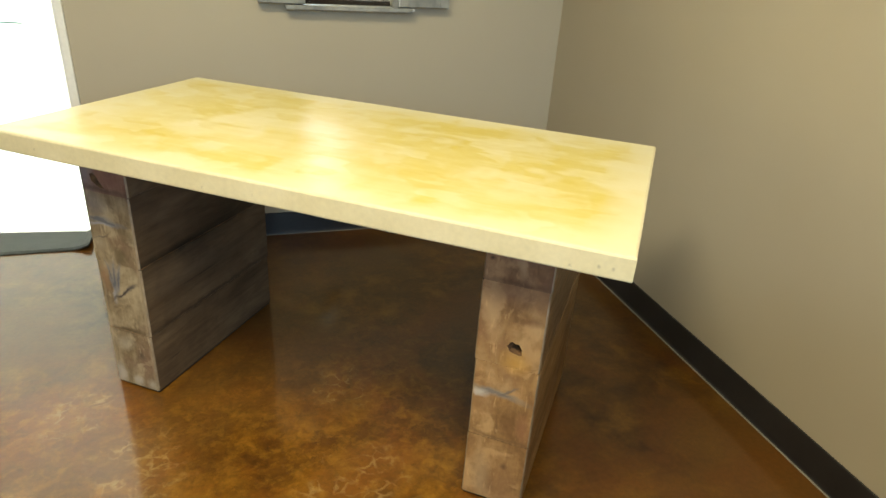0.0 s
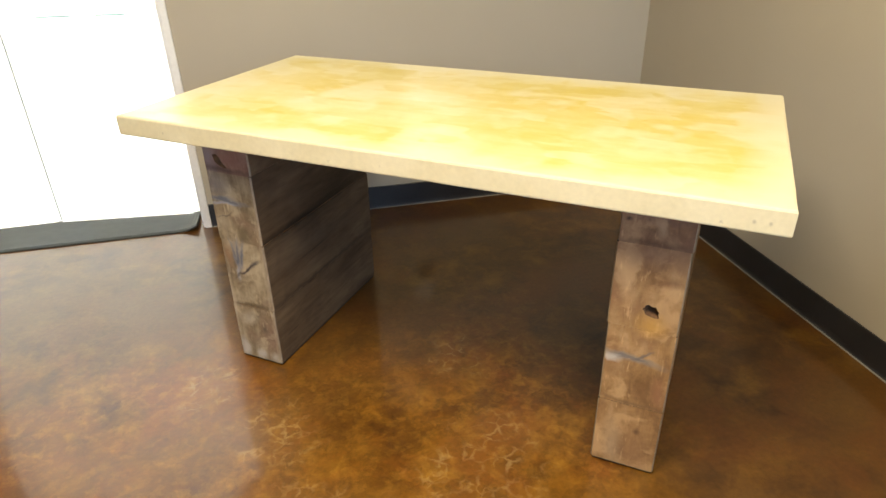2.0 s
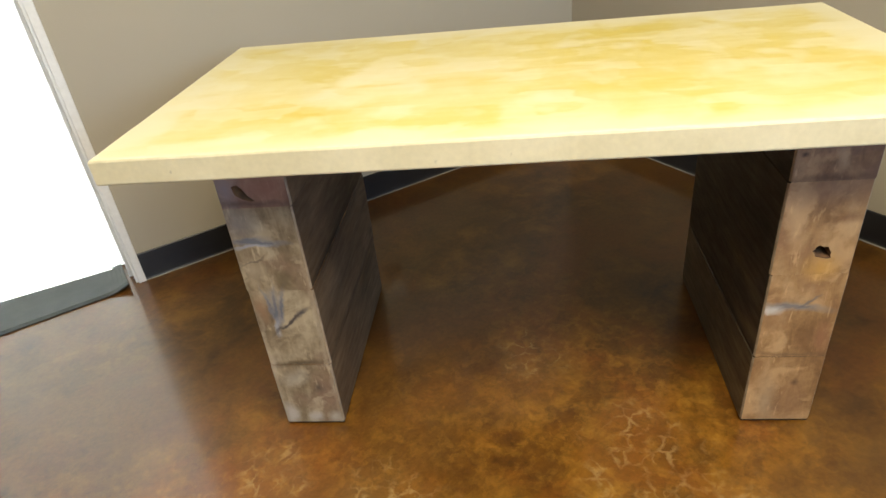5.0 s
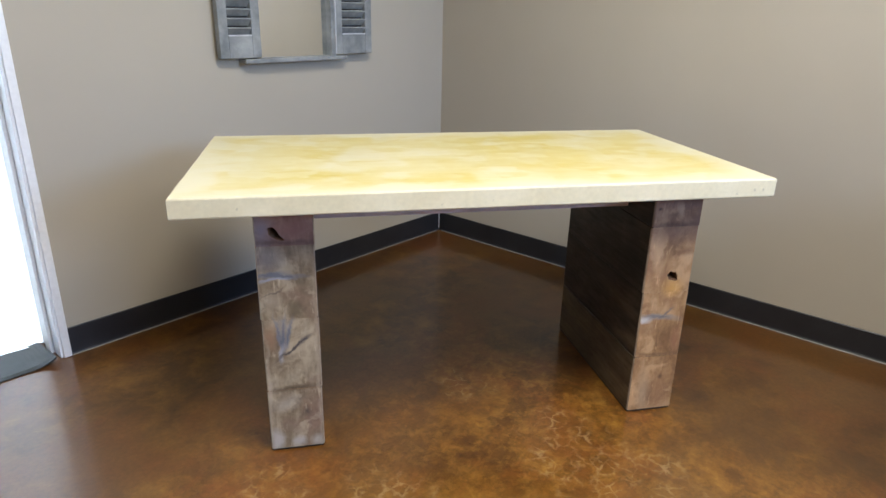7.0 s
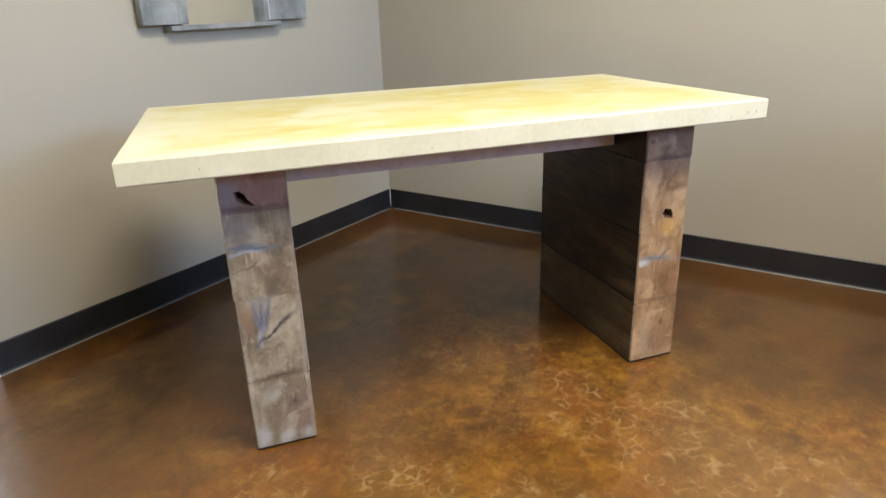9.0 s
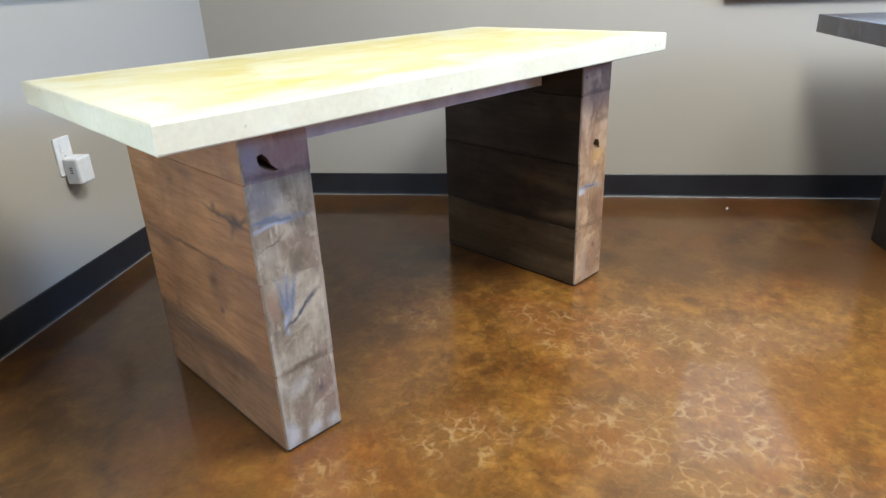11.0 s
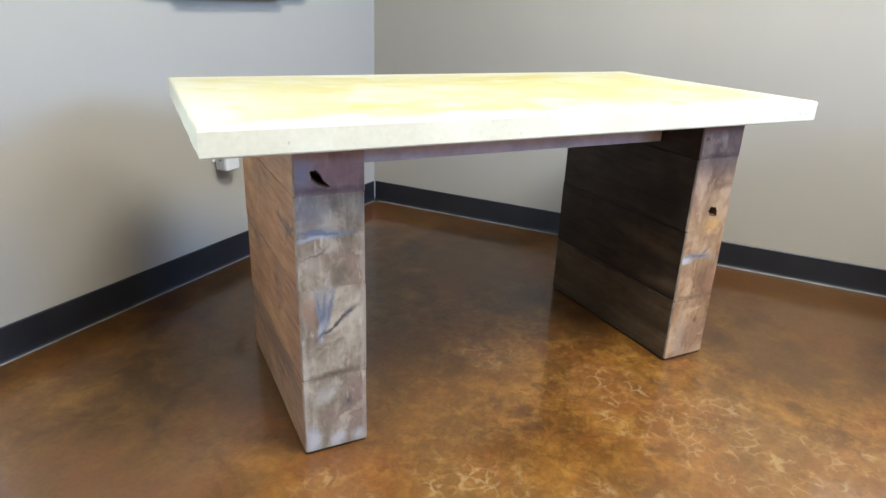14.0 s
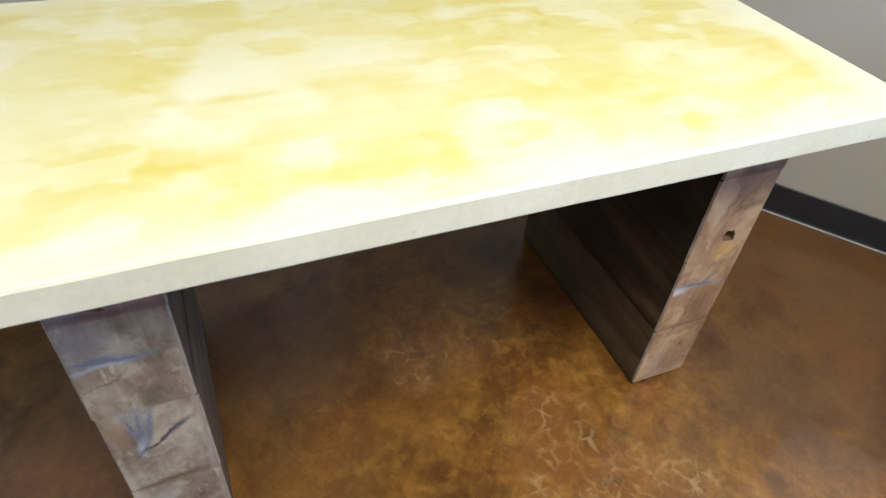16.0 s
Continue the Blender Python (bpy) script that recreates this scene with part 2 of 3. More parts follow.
def mat_timber(name, tones, end=False, marks=(), seams=0.5):
    """Old timber: grain along y, or the sawn ends of it. Marks: soft patches of (place, size, turn, softness, colour,
    strength, gloss) in y and z on a side, in x and z on an end."""
    n = Nodes(name)
    info = n.add("ShaderNodeObjectInfo")
    tc = n.add("ShaderNodeTexCoord")
    here = tc.outputs["Object"]
    shift = n.add("ShaderNodeVectorMath")
    shift.operation = "MULTIPLY_ADD"
    n.link(info.outputs["Random"], shift.inputs[0])
    shift.inputs[1].default_value = (0.04, 0.0, 0.03) if end else (7.0, 13.0, 5.0)
    n.link(here, shift.inputs[2])
    mp = n.add("ShaderNodeMapping")
    mp.inputs["Scale"].default_value = (1, 1, 1) if end else (1, 0.13, 1)
    n.link(shift.outputs[0], mp.inputs[0])
    vec = mp.outputs[0]
    stain = n.noise(shift.outputs[0], 5.5, 5, 0.6, 0.5)
    a, b, c, dirt = tones
    if end:
        grain = n.noise(vec, 55, 7, 0.66, 0.4)
        soft = n.noise(n.warped(vec, 16, 0.06), 9, 4, 0.55, 0.4)
        streak_vec = n.add("ShaderNodeMapping")
        streak_vec.inputs["Scale"].default_value = (1, 1, 0.25)
        n.link(vec, streak_vec.inputs[0])
        band = n.math("ADD", n.math("MULTIPLY", soft, 0.55), n.math("MULTIPLY", n.noise(streak_vec.outputs[0], 34, 5, 0.65, 0.6), 0.45))
    else:
        grain = n.noise(vec, 85, 6, 0.62, 0.5)
        band = n.math("ADD", n.math("MULTIPLY", n.noise(n.warped(vec, 4, 0.10, 3.0), 13, 4, 0.55, 0.6), 0.65), n.math("MULTIPLY", n.noise(shift.outputs[0], 6, 3), 0.35))
    col = n.ramp(band, (0.38, a), (0.50, b), (0.62, c))
    col = n.mix(n.ramp(stain, (0.48, G(0)), (0.66, G(0.8))), col, dirt)
    col = n.mix(0.30 if end else 0.32, col, n.ramp(grain, (0.28, G(0.40)), (0.60, G(1.1))), "MULTIPLY")
    tint = n.ramp(info.outputs["Random"], (0.0, (0.66, 0.64, 0.64)), (0.5, (1.0, 0.98, 0.95)), (1.0, (1.20, 1.08, 0.95)))
    if end:
        pale = n.ramp(n.noise(n.warped(shift.outputs[0], 22, 0.03), 12, 4, 0.6, 0.4), (0.53, G(0)), (0.62, G(0.6)))
        col = n.mix(pale, col, tuple(min(1.0, v * 1.22) for v in c))
        scuff = n.ramp(n.noise(streak_vec.outputs[0], 75, 3, 0.6), (0.62, G(0)), (0.72, G(0.55)))
        col = n.mix(scuff, col, tuple(min(1.0, v * 1.45) for v in c))
    else:
        # fine drying checks that follow the grain
        check = n.add("ShaderNodeMapping")
        check.inputs["Scale"].default_value = (1, 0.045, 1)
        n.link(n.warped(shift.outputs[0], 5, 0.02), check.inputs[0])
        col = n.mix(n.ramp(n.noise(check.outputs[0], 60, 2), (0.66, G(0)), (0.74, G(0.7))), col, tuple(v * 0.25 for v in a))
    col = n.mix(0.16 if end else seams, col, tint, "MULTIPLY")
    rough = n.ramp(grain, (0.3, G(0.60)), (0.7, G(0.40)))
    if marks:
        shaken = n.warped(n.warped(here, 30, 0.022, 4.0), 120, 0.006, 2.0)
        x, y, z = n.axes(shaken)
        for at, size, turn, soft, colour, strength, gloss in marks:
            mask = n.math("MULTIPLY", n.blob(x if end else y, z, at, size, turn, soft), strength)
            col = n.mix(mask, col, colour)
            if gloss is not None:
                rough = n.mix(mask, rough, G(gloss))
    n.bump(grain, 0.25, 0.0015)
    return n.finish(col, rough, 0, 0.45)


def mat_glow(name, color, strength):
    m = bpy.data.materials.new(name)
    m.use_nodes = True
    b = m.node_tree.nodes["Principled BSDF"]
    b.inputs["Base Color"].default_value = (*color, 1)
    b.inputs["Emission Color"].default_value = (*color, 1)
    b.inputs["Emission Strength"].default_value = strength
    return m


def mat_glass():
    n = Nodes("clear_glass")
    n.bsdf.inputs["Transmission Weight"].default_value = 1.0
    n.bsdf.inputs["IOR"].default_value = 1.15
    return n.finish((0.98, 1.0, 0.99), 0.0)


WALL = mat_wall()
FLOOR = mat_floor()
TOP = mat_top()


def mat_edge():
    """The slab's cast side: cream, faintly clouded, with a few small pits."""
    n = Nodes("cream_slab_edge")
    vec = n.coords()
    cloud, grain = n.noise(vec, 9, 4), n.noise(vec, 80, 5)
    col = n.mix(n.ramp(cloud, (0.35, G(0)), (0.65, G(1))), (0.755, 0.675, 0.45), (0.82, 0.74, 0.515))
    pits = n.ramp(n.noise(vec, 38, 2, 0.6), (0.72, G(0)), (0.78, G(0.7)))
    col = n.mix(pits, col, (0.36, 0.31, 0.22))
    x, y, z = n.axes(n.warped(vec, 90, 0.004))
    for px in (0.712, 0.738):
        col = n.mix(n.math("MULTIPLY", n.blob(x, z, (px, 0.021), (0.0028, 0.0035), 0, 0.6), 0.5), col, (0.34, 0.29, 0.20))
    col = n.mix(0.12, col, n.ramp(grain, (0.3, G(0.3)), (0.7, G(1))), "MULTIPLY")
    return n.finish(col, 0.45)


TOP_EDGE = mat_edge()
DARK_MARK, BLUE_FILL = (0.040, 0.020, 0.011), (0.165, 0.180, 0.215)
OUTER_MARKS = (((0.303, 0.348), (0.016, 0.022), 20, 0.7, DARK_MARK, 0.85, None), ((0.298, 0.352), (0.034, 0.044), 0, 0.9, (0.150, 0.062, 0.022), 0.55, None), ((0.287, 0.283), (0.010, 0.008), 0, 0.7, DARK_MARK, 0.8, None),
               ((0.148, 0.524), (0.022, 0.013), 8, 0.8, (0.016, 0.012, 0.010), 0.95, None), ((0.190, 0.524), (0.080, 0.0045), 5, 0.7, DARK_MARK, 0.9, None), ((0.120, 0.530), (0.030, 0.006), -25, 0.7, DARK_MARK, 0.8, None), ((0.165, 0.505), (0.006, 0.020), 25, 0.8, DARK_MARK, 0.6, None), ((0.232, 0.540), (0.007, 0.009), 0, 0.7, DARK_MARK, 0.8, None),
               ((0.335, 0.585), (0.020, 0.012), 0, 0.9, DARK_MARK, 0.55, None), ((0.427, 0.560), (0.014, 0.008), 0, 0.8, DARK_MARK, 0.6, None), ((0.57, 0.39), (0.10, 0.010), 4, 0.9, DARK_MARK, 0.6, None), ((0.38, 0.408), (0.30, 0.005), 0, 0.8, DARK_MARK, 0.6, None), ((0.40, 0.165), (0.45, 0.028), 2, 0.9, (0.060, 0.034, 0.022), 0.65, None))
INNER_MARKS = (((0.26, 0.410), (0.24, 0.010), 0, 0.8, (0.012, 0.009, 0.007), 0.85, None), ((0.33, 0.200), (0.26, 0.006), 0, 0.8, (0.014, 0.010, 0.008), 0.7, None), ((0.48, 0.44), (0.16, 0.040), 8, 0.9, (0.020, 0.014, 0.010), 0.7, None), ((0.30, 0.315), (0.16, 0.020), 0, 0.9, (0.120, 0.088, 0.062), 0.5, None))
BLUE_END = (((0.226, 0.525), (0.052, 0.007), -3, 0.6, BLUE_FILL, 0.9, 0.22), ((0.205, 0.532), (0.034, 0.005), 4, 0.6, BLUE_FILL, 0.75, 0.22), ((0.208, 0.516), (0.036, 0.0035), 6, 0.6, (0.40, 0.42, 0.48), 0.8, 0.15), ((0.198, 0.570), (0.030, 0.030), 0, 0.9, (0.250, 0.245, 0.265), 0.5, 0.2),
            ((0.224, 0.352), (0.0050, 0.056), -6, 0.6, BLUE_FILL, 0.9, 0.22), ((0.238, 0.355), (0.0050, 0.050), -16, 0.6, BLUE_FILL, 0.9, 0.22), ((0.214, 0.360), (0.0045, 0.045), 8, 0.6, BLUE_FILL, 0.8, 0.22), ((0.228, 0.385), (0.013, 0.020), 0, 0.9, (0.240, 0.230, 0.235), 0.6, 0.2), ((0.219, 0.303), (0.006, 0.020), -6, 0.7, (0.50, 0.50, 0.52), 0.6, 0.15),
            ((0.252, 0.318), (0.046, 0.0045), 37, 0.6, (0.085, 0.075, 0.075), 0.95, 0.2), ((0.279, 0.341), (0.010, 0.006), 30, 0.6, (0.060, 0.055, 0.060), 0.9, None), ((0.205, 0.480), (0.026, 0.0022), 22, 0.6, (0.060, 0.045, 0.040), 0.8, None),
            ((0.258, 0.428), (0.017, 0.022), 0, 0.5, (0.120, 0.088, 0.050), 0.75, None), ((0.193, 0.355), (0.011, 0.030), 0, 0.8, (0.330, 0.190, 0.110), 0.7, None), ((0.200, 0.455), (0.020, 0.022), 0, 0.9, (0.47, 0.38, 0.27), 0.6, None),
            ((0.245, 0.196), (0.075, 0.0065), 3, 0.8, (0.100, 0.070, 0.042), 0.8, None), ((0.278, 0.120), (0.010, 0.012), 0, 0.8, (0.080, 0.062, 0.050), 0.75, None), ((0.222, 0.150), (0.026, 0.016), 25, 0.9, (0.52, 0.46, 0.37), 0.6, None),
            ((0.190, 0.035), (0.016, 0.030), 0, 0.6, (0.53, 0.49, 0.45), 0.8, None), ((0.250, 0.026), (0.013, 0.016), 20, 0.6, (0.53, 0.49, 0.45), 0.75, None), ((0.298, 0.024), (0.014, 0.014), 0, 0.7, (0.50, 0.45, 0.39), 0.7, None), ((0.179, 0.190), (0.005, 0.120), 0, 0.7, (0.50, 0.41, 0.31), 0.6, None), ((0.311, 0.250), (0.004, 0.200), 0, 0.8, (0.46, 0.38, 0.28), 0.5, None))
ROSE_END = (((0.262, 0.648), (0.055, 0.034), 0, 0.9, (0.270, 0.125, 0.098), 0.75, None), ((0.188, 0.650), (0.020, 0.045), 0, 0.9, (0.235, 0.230, 0.265), 0.7, 0.25), ((0.235, 0.614), (0.070, 0.006), 0, 0.8, (0.090, 0.055, 0.045), 0.7, None))
# first mark paints the amber light on the knot hole's lower lip
WARM_END = (((1.335, 0.420), (0.022, 0.022), 0, 0.9, (0.600, 0.330, 0.085), 0.75, None), ((1.300, 0.325), (0.060, 0.0085), -6, 0.6, (0.230, 0.220, 0.215), 0.9, 0.2), ((1.260, 0.318), (0.019, 0.009), 0, 0.6, (0.62, 0.60, 0.57), 0.85, 0.12), ((1.330, 0.337), (0.020, 0.0035), 38, 0.6, (0.15, 0.14, 0.14), 0.8, None), ((1.342, 0.120), (0.007, 0.007), 0, 0.7, (0.090, 0.045, 0.025), 0.85, None),
            ((1.372, 0.245), (0.012, 0.034), 0, 0.8, (0.330, 0.150, 0.085), 0.65, None), ((1.320, 0.200), (0.075, 0.0045), -2, 0.8, (0.170, 0.095, 0.052), 0.65, None), ((1.290, 0.060), (0.016, 0.060), 5, 0.8, (0.500, 0.370, 0.240), 0.6, None), ((1.340, 0.060), (0.030, 0.060), 5, 0.8, (0.330, 0.180, 0.100), 0.5, None),
            ((1.275, 0.500), (0.012, 0.030), 15, 0.9, (0.55, 0.36, 0.20), 0.6, None), ((1.358, 0.530), (0.020, 0.010), 0, 0.8, (0.190, 0.085, 0.040), 0.7, None), ((1.315, 0.590), (0.070, 0.026), 0, 0.9, (0.190, 0.105, 0.072), 0.7, None))
BROWN_END = (((1.315, 0.690), (0.080, 0.020), 0, 0.9, (0.150, 0.100, 0.095), 0.7, None), ((1.325, 0.655), (0.008, 0.020), 15, 0.8, (0.480, 0.340, 0.220), 0.6, None), ((1.318, 0.612), (0.075, 0.007), 0, 0.8, (0.110, 0.060, 0.038), 0.7, None), ((1.262, 0.660), (0.005, 0.005), 0, 0.6, (0.040, 0.025, 0.020), 0.8, None))
# joints and dark spots, with paler patches low at the front
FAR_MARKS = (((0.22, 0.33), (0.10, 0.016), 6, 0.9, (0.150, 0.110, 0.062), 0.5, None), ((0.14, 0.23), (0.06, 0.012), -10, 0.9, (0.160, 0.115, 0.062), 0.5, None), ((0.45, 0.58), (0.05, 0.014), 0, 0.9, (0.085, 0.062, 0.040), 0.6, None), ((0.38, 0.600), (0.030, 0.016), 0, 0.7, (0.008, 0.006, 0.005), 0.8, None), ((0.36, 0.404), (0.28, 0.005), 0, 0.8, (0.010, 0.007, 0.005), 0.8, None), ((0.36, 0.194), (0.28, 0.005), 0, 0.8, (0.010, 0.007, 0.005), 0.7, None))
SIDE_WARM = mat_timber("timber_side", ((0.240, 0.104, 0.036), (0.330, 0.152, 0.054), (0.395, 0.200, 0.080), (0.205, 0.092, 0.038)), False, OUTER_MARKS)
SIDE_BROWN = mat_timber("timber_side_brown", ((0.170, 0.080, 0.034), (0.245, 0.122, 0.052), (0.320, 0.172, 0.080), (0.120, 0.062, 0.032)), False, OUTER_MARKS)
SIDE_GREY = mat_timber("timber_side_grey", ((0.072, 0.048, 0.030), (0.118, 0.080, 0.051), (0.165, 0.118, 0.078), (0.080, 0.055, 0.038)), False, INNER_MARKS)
# right leg's inner face: under-table shade painted into the timber colour
SIDE_SHADED = mat_timber("timber_side_shaded", ((0.020, 0.013, 0.008), (0.036, 0.024, 0.014), (0.062, 0.042, 0.025), (0.016, 0.010, 0.007)), False, FAR_MARKS)
# lowest timber of that face, painted less dark where light falls in
SIDE_SHADED_LOW = mat_timber("timber_side_shaded_low", ((0.060, 0.044, 0.025), (0.092, 0.068, 0.040), (0.135, 0.103, 0.062), (0.048, 0.034, 0.021)), False, FAR_MARKS)
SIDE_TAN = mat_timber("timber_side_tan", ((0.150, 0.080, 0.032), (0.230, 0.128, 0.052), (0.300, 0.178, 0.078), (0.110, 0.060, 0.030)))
END_GREY = mat_timber("timber_end_grey", ((0.165, 0.120, 0.074), (0.285, 0.218, 0.138), (0.430, 0.350, 0.240), (0.255, 0.160, 0.112)), True, BLUE_END)
END_ROSE = mat_timber("timber_end_rose", ((0.150, 0.092, 0.064), (0.270, 0.175, 0.128), (0.400, 0.285, 0.215), (0.290, 0.145, 0.115)), True, ROSE_END)
END_WARM = mat_timber("timber_end_warm", ((0.240, 0.130, 0.060), (0.400, 0.235, 0.110), (0.500, 0.325, 0.175), (0.290, 0.150, 0.080)), True, WARM_END)
END_BROWN = mat_timber("timber_end_brown", ((0.140, 0.074, 0.042), (0.260, 0.145, 0.080), (0.370, 0.230, 0.130), (0.190, 0.098, 0.066)), True, BROWN_END)
WORN = mat_plain("worn_wood_edge", (0.22, 0.165, 0.11), (0.38, 0.30, 0.22), 35, 0.6, 0.2)
# pale rail timber, the window's blue light painted into its colour
RAIL = mat_plain("pale_daylit_rail_wood", (0.50, 0.46, 0.48), (0.66, 0.62, 0.65), 18, 0.6, 0.2)
HOLE = mat_plain("hole_wood", (0.075, 0.034, 0.018), (0.200, 0.100, 0.042), 30, 0.9)
RUBBER = mat_plain("black_rubber_base", (0.014, 0.014, 0.016), (0.024, 0.024, 0.027), 6, 0.42, 0.05)
LINE_GREY = mat_plain("line_grey", (0.16, 0.15, 0.135), (0.24, 0.23, 0.21), 12, 0.4)
WHITE = mat_plain("white_paint", (0.88, 0.88, 0.88), (0.90, 0.90, 0.90), 3, 0.4, 0.05)
PLASTIC = mat_plain("white_plastic", (0.82, 0.82, 0.81), (0.86, 0.86, 0.85), 8, 0.3, 0.02)
GREY_FACE = mat_plain("pale_grey_tone", (0.60, 0.62, 0.65), (0.66, 0.68, 0.70), 10, 0.35, 0.02)
DARK_INK = mat_plain("dark_ink", (0.05, 0.05, 0.055), (0.09, 0.09, 0.10), 30, 0.5)
MAT_GREY = mat_plain("dark_grey_rubber", (0.040, 0.046, 0.047), (0.065, 0.072, 0.074), 14, 0.6, 0.2)
SHUTTER = mat_plain("weathered_grey_paint", (0.165, 0.178, 0.180), (0.36, 0.37, 0.36), 14, 0.5, 0.3, fine=90)
SHUTTER_EDGE = mat_plain("worn_pale_edge", (0.50, 0.51, 0.52), (0.62, 0.63, 0.64), 25, 0.45, 0.2)
BLACK_FRAME = mat_plain("black_frame", (0.012, 0.012, 0.013), (0.02, 0.02, 0.022), 20, 0.35, 0.05)
PAPER = mat_plain("white_paper", (0.88, 0.89, 0.90), (0.91, 0.92, 0.93), 4, 0.5, 0.02)
INK_NAVY = mat_plain("navy_ink", (0.012, 0.016, 0.05), (0.03, 0.04, 0.10), 30, 0.5)
INK_PALE = mat_plain("pale_blue_ink", (0.34, 0.38, 0.52), (0.50, 0.54, 0.66), 30, 0.5)
INK_TEAL = mat_plain("teal_ink", (0.10, 0.32, 0.36), (0.16, 0.42, 0.46), 30, 0.5)
DARK_TOP = mat_plain("dark_slate_top", (0.045, 0.042, 0.050), (0.075, 0.070, 0.082), 6, 0.2, 0.1)
DARK_LEG = mat_plain("dark_stained_wood", (0.018, 0.014, 0.012), (0.035, 0.026, 0.02), 12, 0.5, 0.2)
CEIL = mat_plain("ceiling_white", (0.50, 0.49, 0.47), (0.55, 0.54, 0.52), 4, 0.8, 0.2)
METAL = mat_plain("brushed_metal", (0.55, 0.55, 0.55), (0.62, 0.62, 0.62), 20, 0.35, 0.05, 1.0)
GLASS = mat_glass()
OUTSIDE = mat_glow("bright_outdoors", (0.84, 0.93, 1.0), 1.95)
DIFFUSER = mat_glow("lit_diffuser", (1.0, 0.93, 0.82), 2.0)
MIRROR = Nodes("mirror_silver").finish((0.86, 0.87, 0.85), 0.02, 1.0)


# ---- helpers for shapes ----
def obj(name, bm, mats, parent=None, m=None, smooth=False):
    me = bpy.data.meshes.new(name)
    bmesh.ops.recalc_face_normals(bm, faces=bm.faces)
    if smooth:
        for f in bm.faces:
            f.smooth = True
    bm.to_mesh(me)
    bm.free()
    for mm in mats if isinstance(mats, (list, tuple)) else (mats,):
        me.materials.append(mm)
    ob = new(name, me)
    if parent is not None:
        ob.parent = parent
    if m is not None:
        ob.matrix_basis = m
    return ob


def part(name, bm, material, parent, label="", m=None, smooth=False):
    ob = obj(name, bm, material, parent, m, smooth)
    return tagged(ob, label)


def thing(name, m, label, category, group="", kind=""):
    return tagged_at(new(name), m, label, category, group, kind)


def tagged_at(ob, m, label, category, group="", kind=""):
    ob.matrix_basis = m
    return tagged(ob, label, category, group, kind)


def box(x0, x1, y0, y1, z0, z1, bevel=0.0, seg=2, bm=None):
    bm = bm or bmesh.new()
    made = bmesh.ops.create_cube(bm, size=1.0, matrix=Matrix.Translation(((x0 + x1) / 2, (y0 + y1) / 2, (z0 + z1) / 2)) @ Matrix.Diagonal((abs(x1 - x0), abs(y1 - y0), abs(z1 - z0), 1)))
    if bevel:
        edges = list({e for v in made["verts"] for e in v.link_edges})
        bmesh.ops.bevel(bm, geom=edges, offset=bevel, segments=seg, affect="EDGES", profile=0.5)
    return bm


def prism(outline, y0, y1, bm=None):
    """A flat outline in x and z, given depth from y0 to y1."""
    bm = bm or bmesh.new()
    front = [bm.verts.new((x, y0, z)) for x, z in outline]
    back = [bm.verts.new((x, y1, z)) for x, z in outline]
    bm.faces.new(front)
    bm.faces.new(back[::-1])
    k = len(outline)
    for i in range(k):
        bm.faces.new((front[i], back[i], back[(i + 1) % k], front[(i + 1) % k]))
    return bm


def extrude_u(profile, u0, u1, bm=None):
    """A profile in v and z drawn along u."""
    bm = bm or bmesh.new()
    a = [bm.verts.new((u0, v, z)) for v, z in profile]
    b = [bm.verts.new((u1, v, z)) for v, z in profile]
    bm.faces.new(a)
    bm.faces.new(b[::-1])
    k = len(profile)
    for i in range(k):
        bm.faces.new((a[i], b[i], b[(i + 1) % k], a[(i + 1) % k]))
    return bm


def roughen(bm, amount, scale, seed=0.0):
    for v in bm.verts:
        v.co += noise.noise_vector(v.co * scale + Vector((seed, seed, seed))) * amount


# ---- the room ----
def structure(name, bm, mats, label, category="structure"):
    return tagged(obj(name, bm, mats, None, ROOM), label, category, "", "structure")


T = 0.22
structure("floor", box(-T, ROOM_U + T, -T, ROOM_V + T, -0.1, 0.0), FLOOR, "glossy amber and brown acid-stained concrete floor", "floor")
structure("ceiling", box(-T, ROOM_U + T, -T, ROOM_V + T, ROOM_H, ROOM_H + 0.1), CEIL, "plain off-white ceiling", "ceiling")
# door wall: v = 0
bm = box(-T, DOOR_U0 + 0.020, -T, 0, 0, ROOM_H)
box(DOOR_U1 - 0.020, ROOM_U + T, -T, 0, 0, ROOM_H, bm=bm)
box(DOOR_U0 + 0.020, DOOR_U1 - 0.020, -T, 0, DOOR_H - 0.05, ROOM_H, bm=bm)
structure("wall_north", bm, WALL, "greige painted wall with a doorway", "wall")
structure("wall_east", box(-T, 0, 0, ROOM_V, 0, ROOM_H), WALL, "plain greige painted wall", "wall")
structure("wall_west", box(ROOM_U, ROOM_U + T, 0, ROOM_V, 0, ROOM_H), WALL, "plain greige painted wall", "wall")
bm = box(-T, WIN_U0, ROOM_V, ROOM_V + T, 0, ROOM_H)
box(WIN_U1, ROOM_U + T, ROOM_V, ROOM_V + T, 0, ROOM_H, bm=bm)
box(WIN_U0, WIN_U1, ROOM_V, ROOM_V + T, 0, WIN_Z0, bm=bm)
box(WIN_U0, WIN_U1, ROOM_V, ROOM_V + T, WIN_Z1, ROOM_H, bm=bm)
structure("wall_south", bm, WALL, "greige painted wall with a wide window", "wall")

BASE = [(0, 0), (0.009, 0), (0.009, 0.0025), (0.006, 0.008), (0.0045, 0.020), (0.004, 0.100), (0.002, 0.103), (0, 0.103)]


def baseboard(name, bm, line):
    b = structure(name, bm, RUBBER, "black rubber cove base along the wall", "baseboard")
    # thin grey line where the base meets the floor
    part("caulk_line", line, LINE_GREY, b, "thin grey line along the foot of the base")


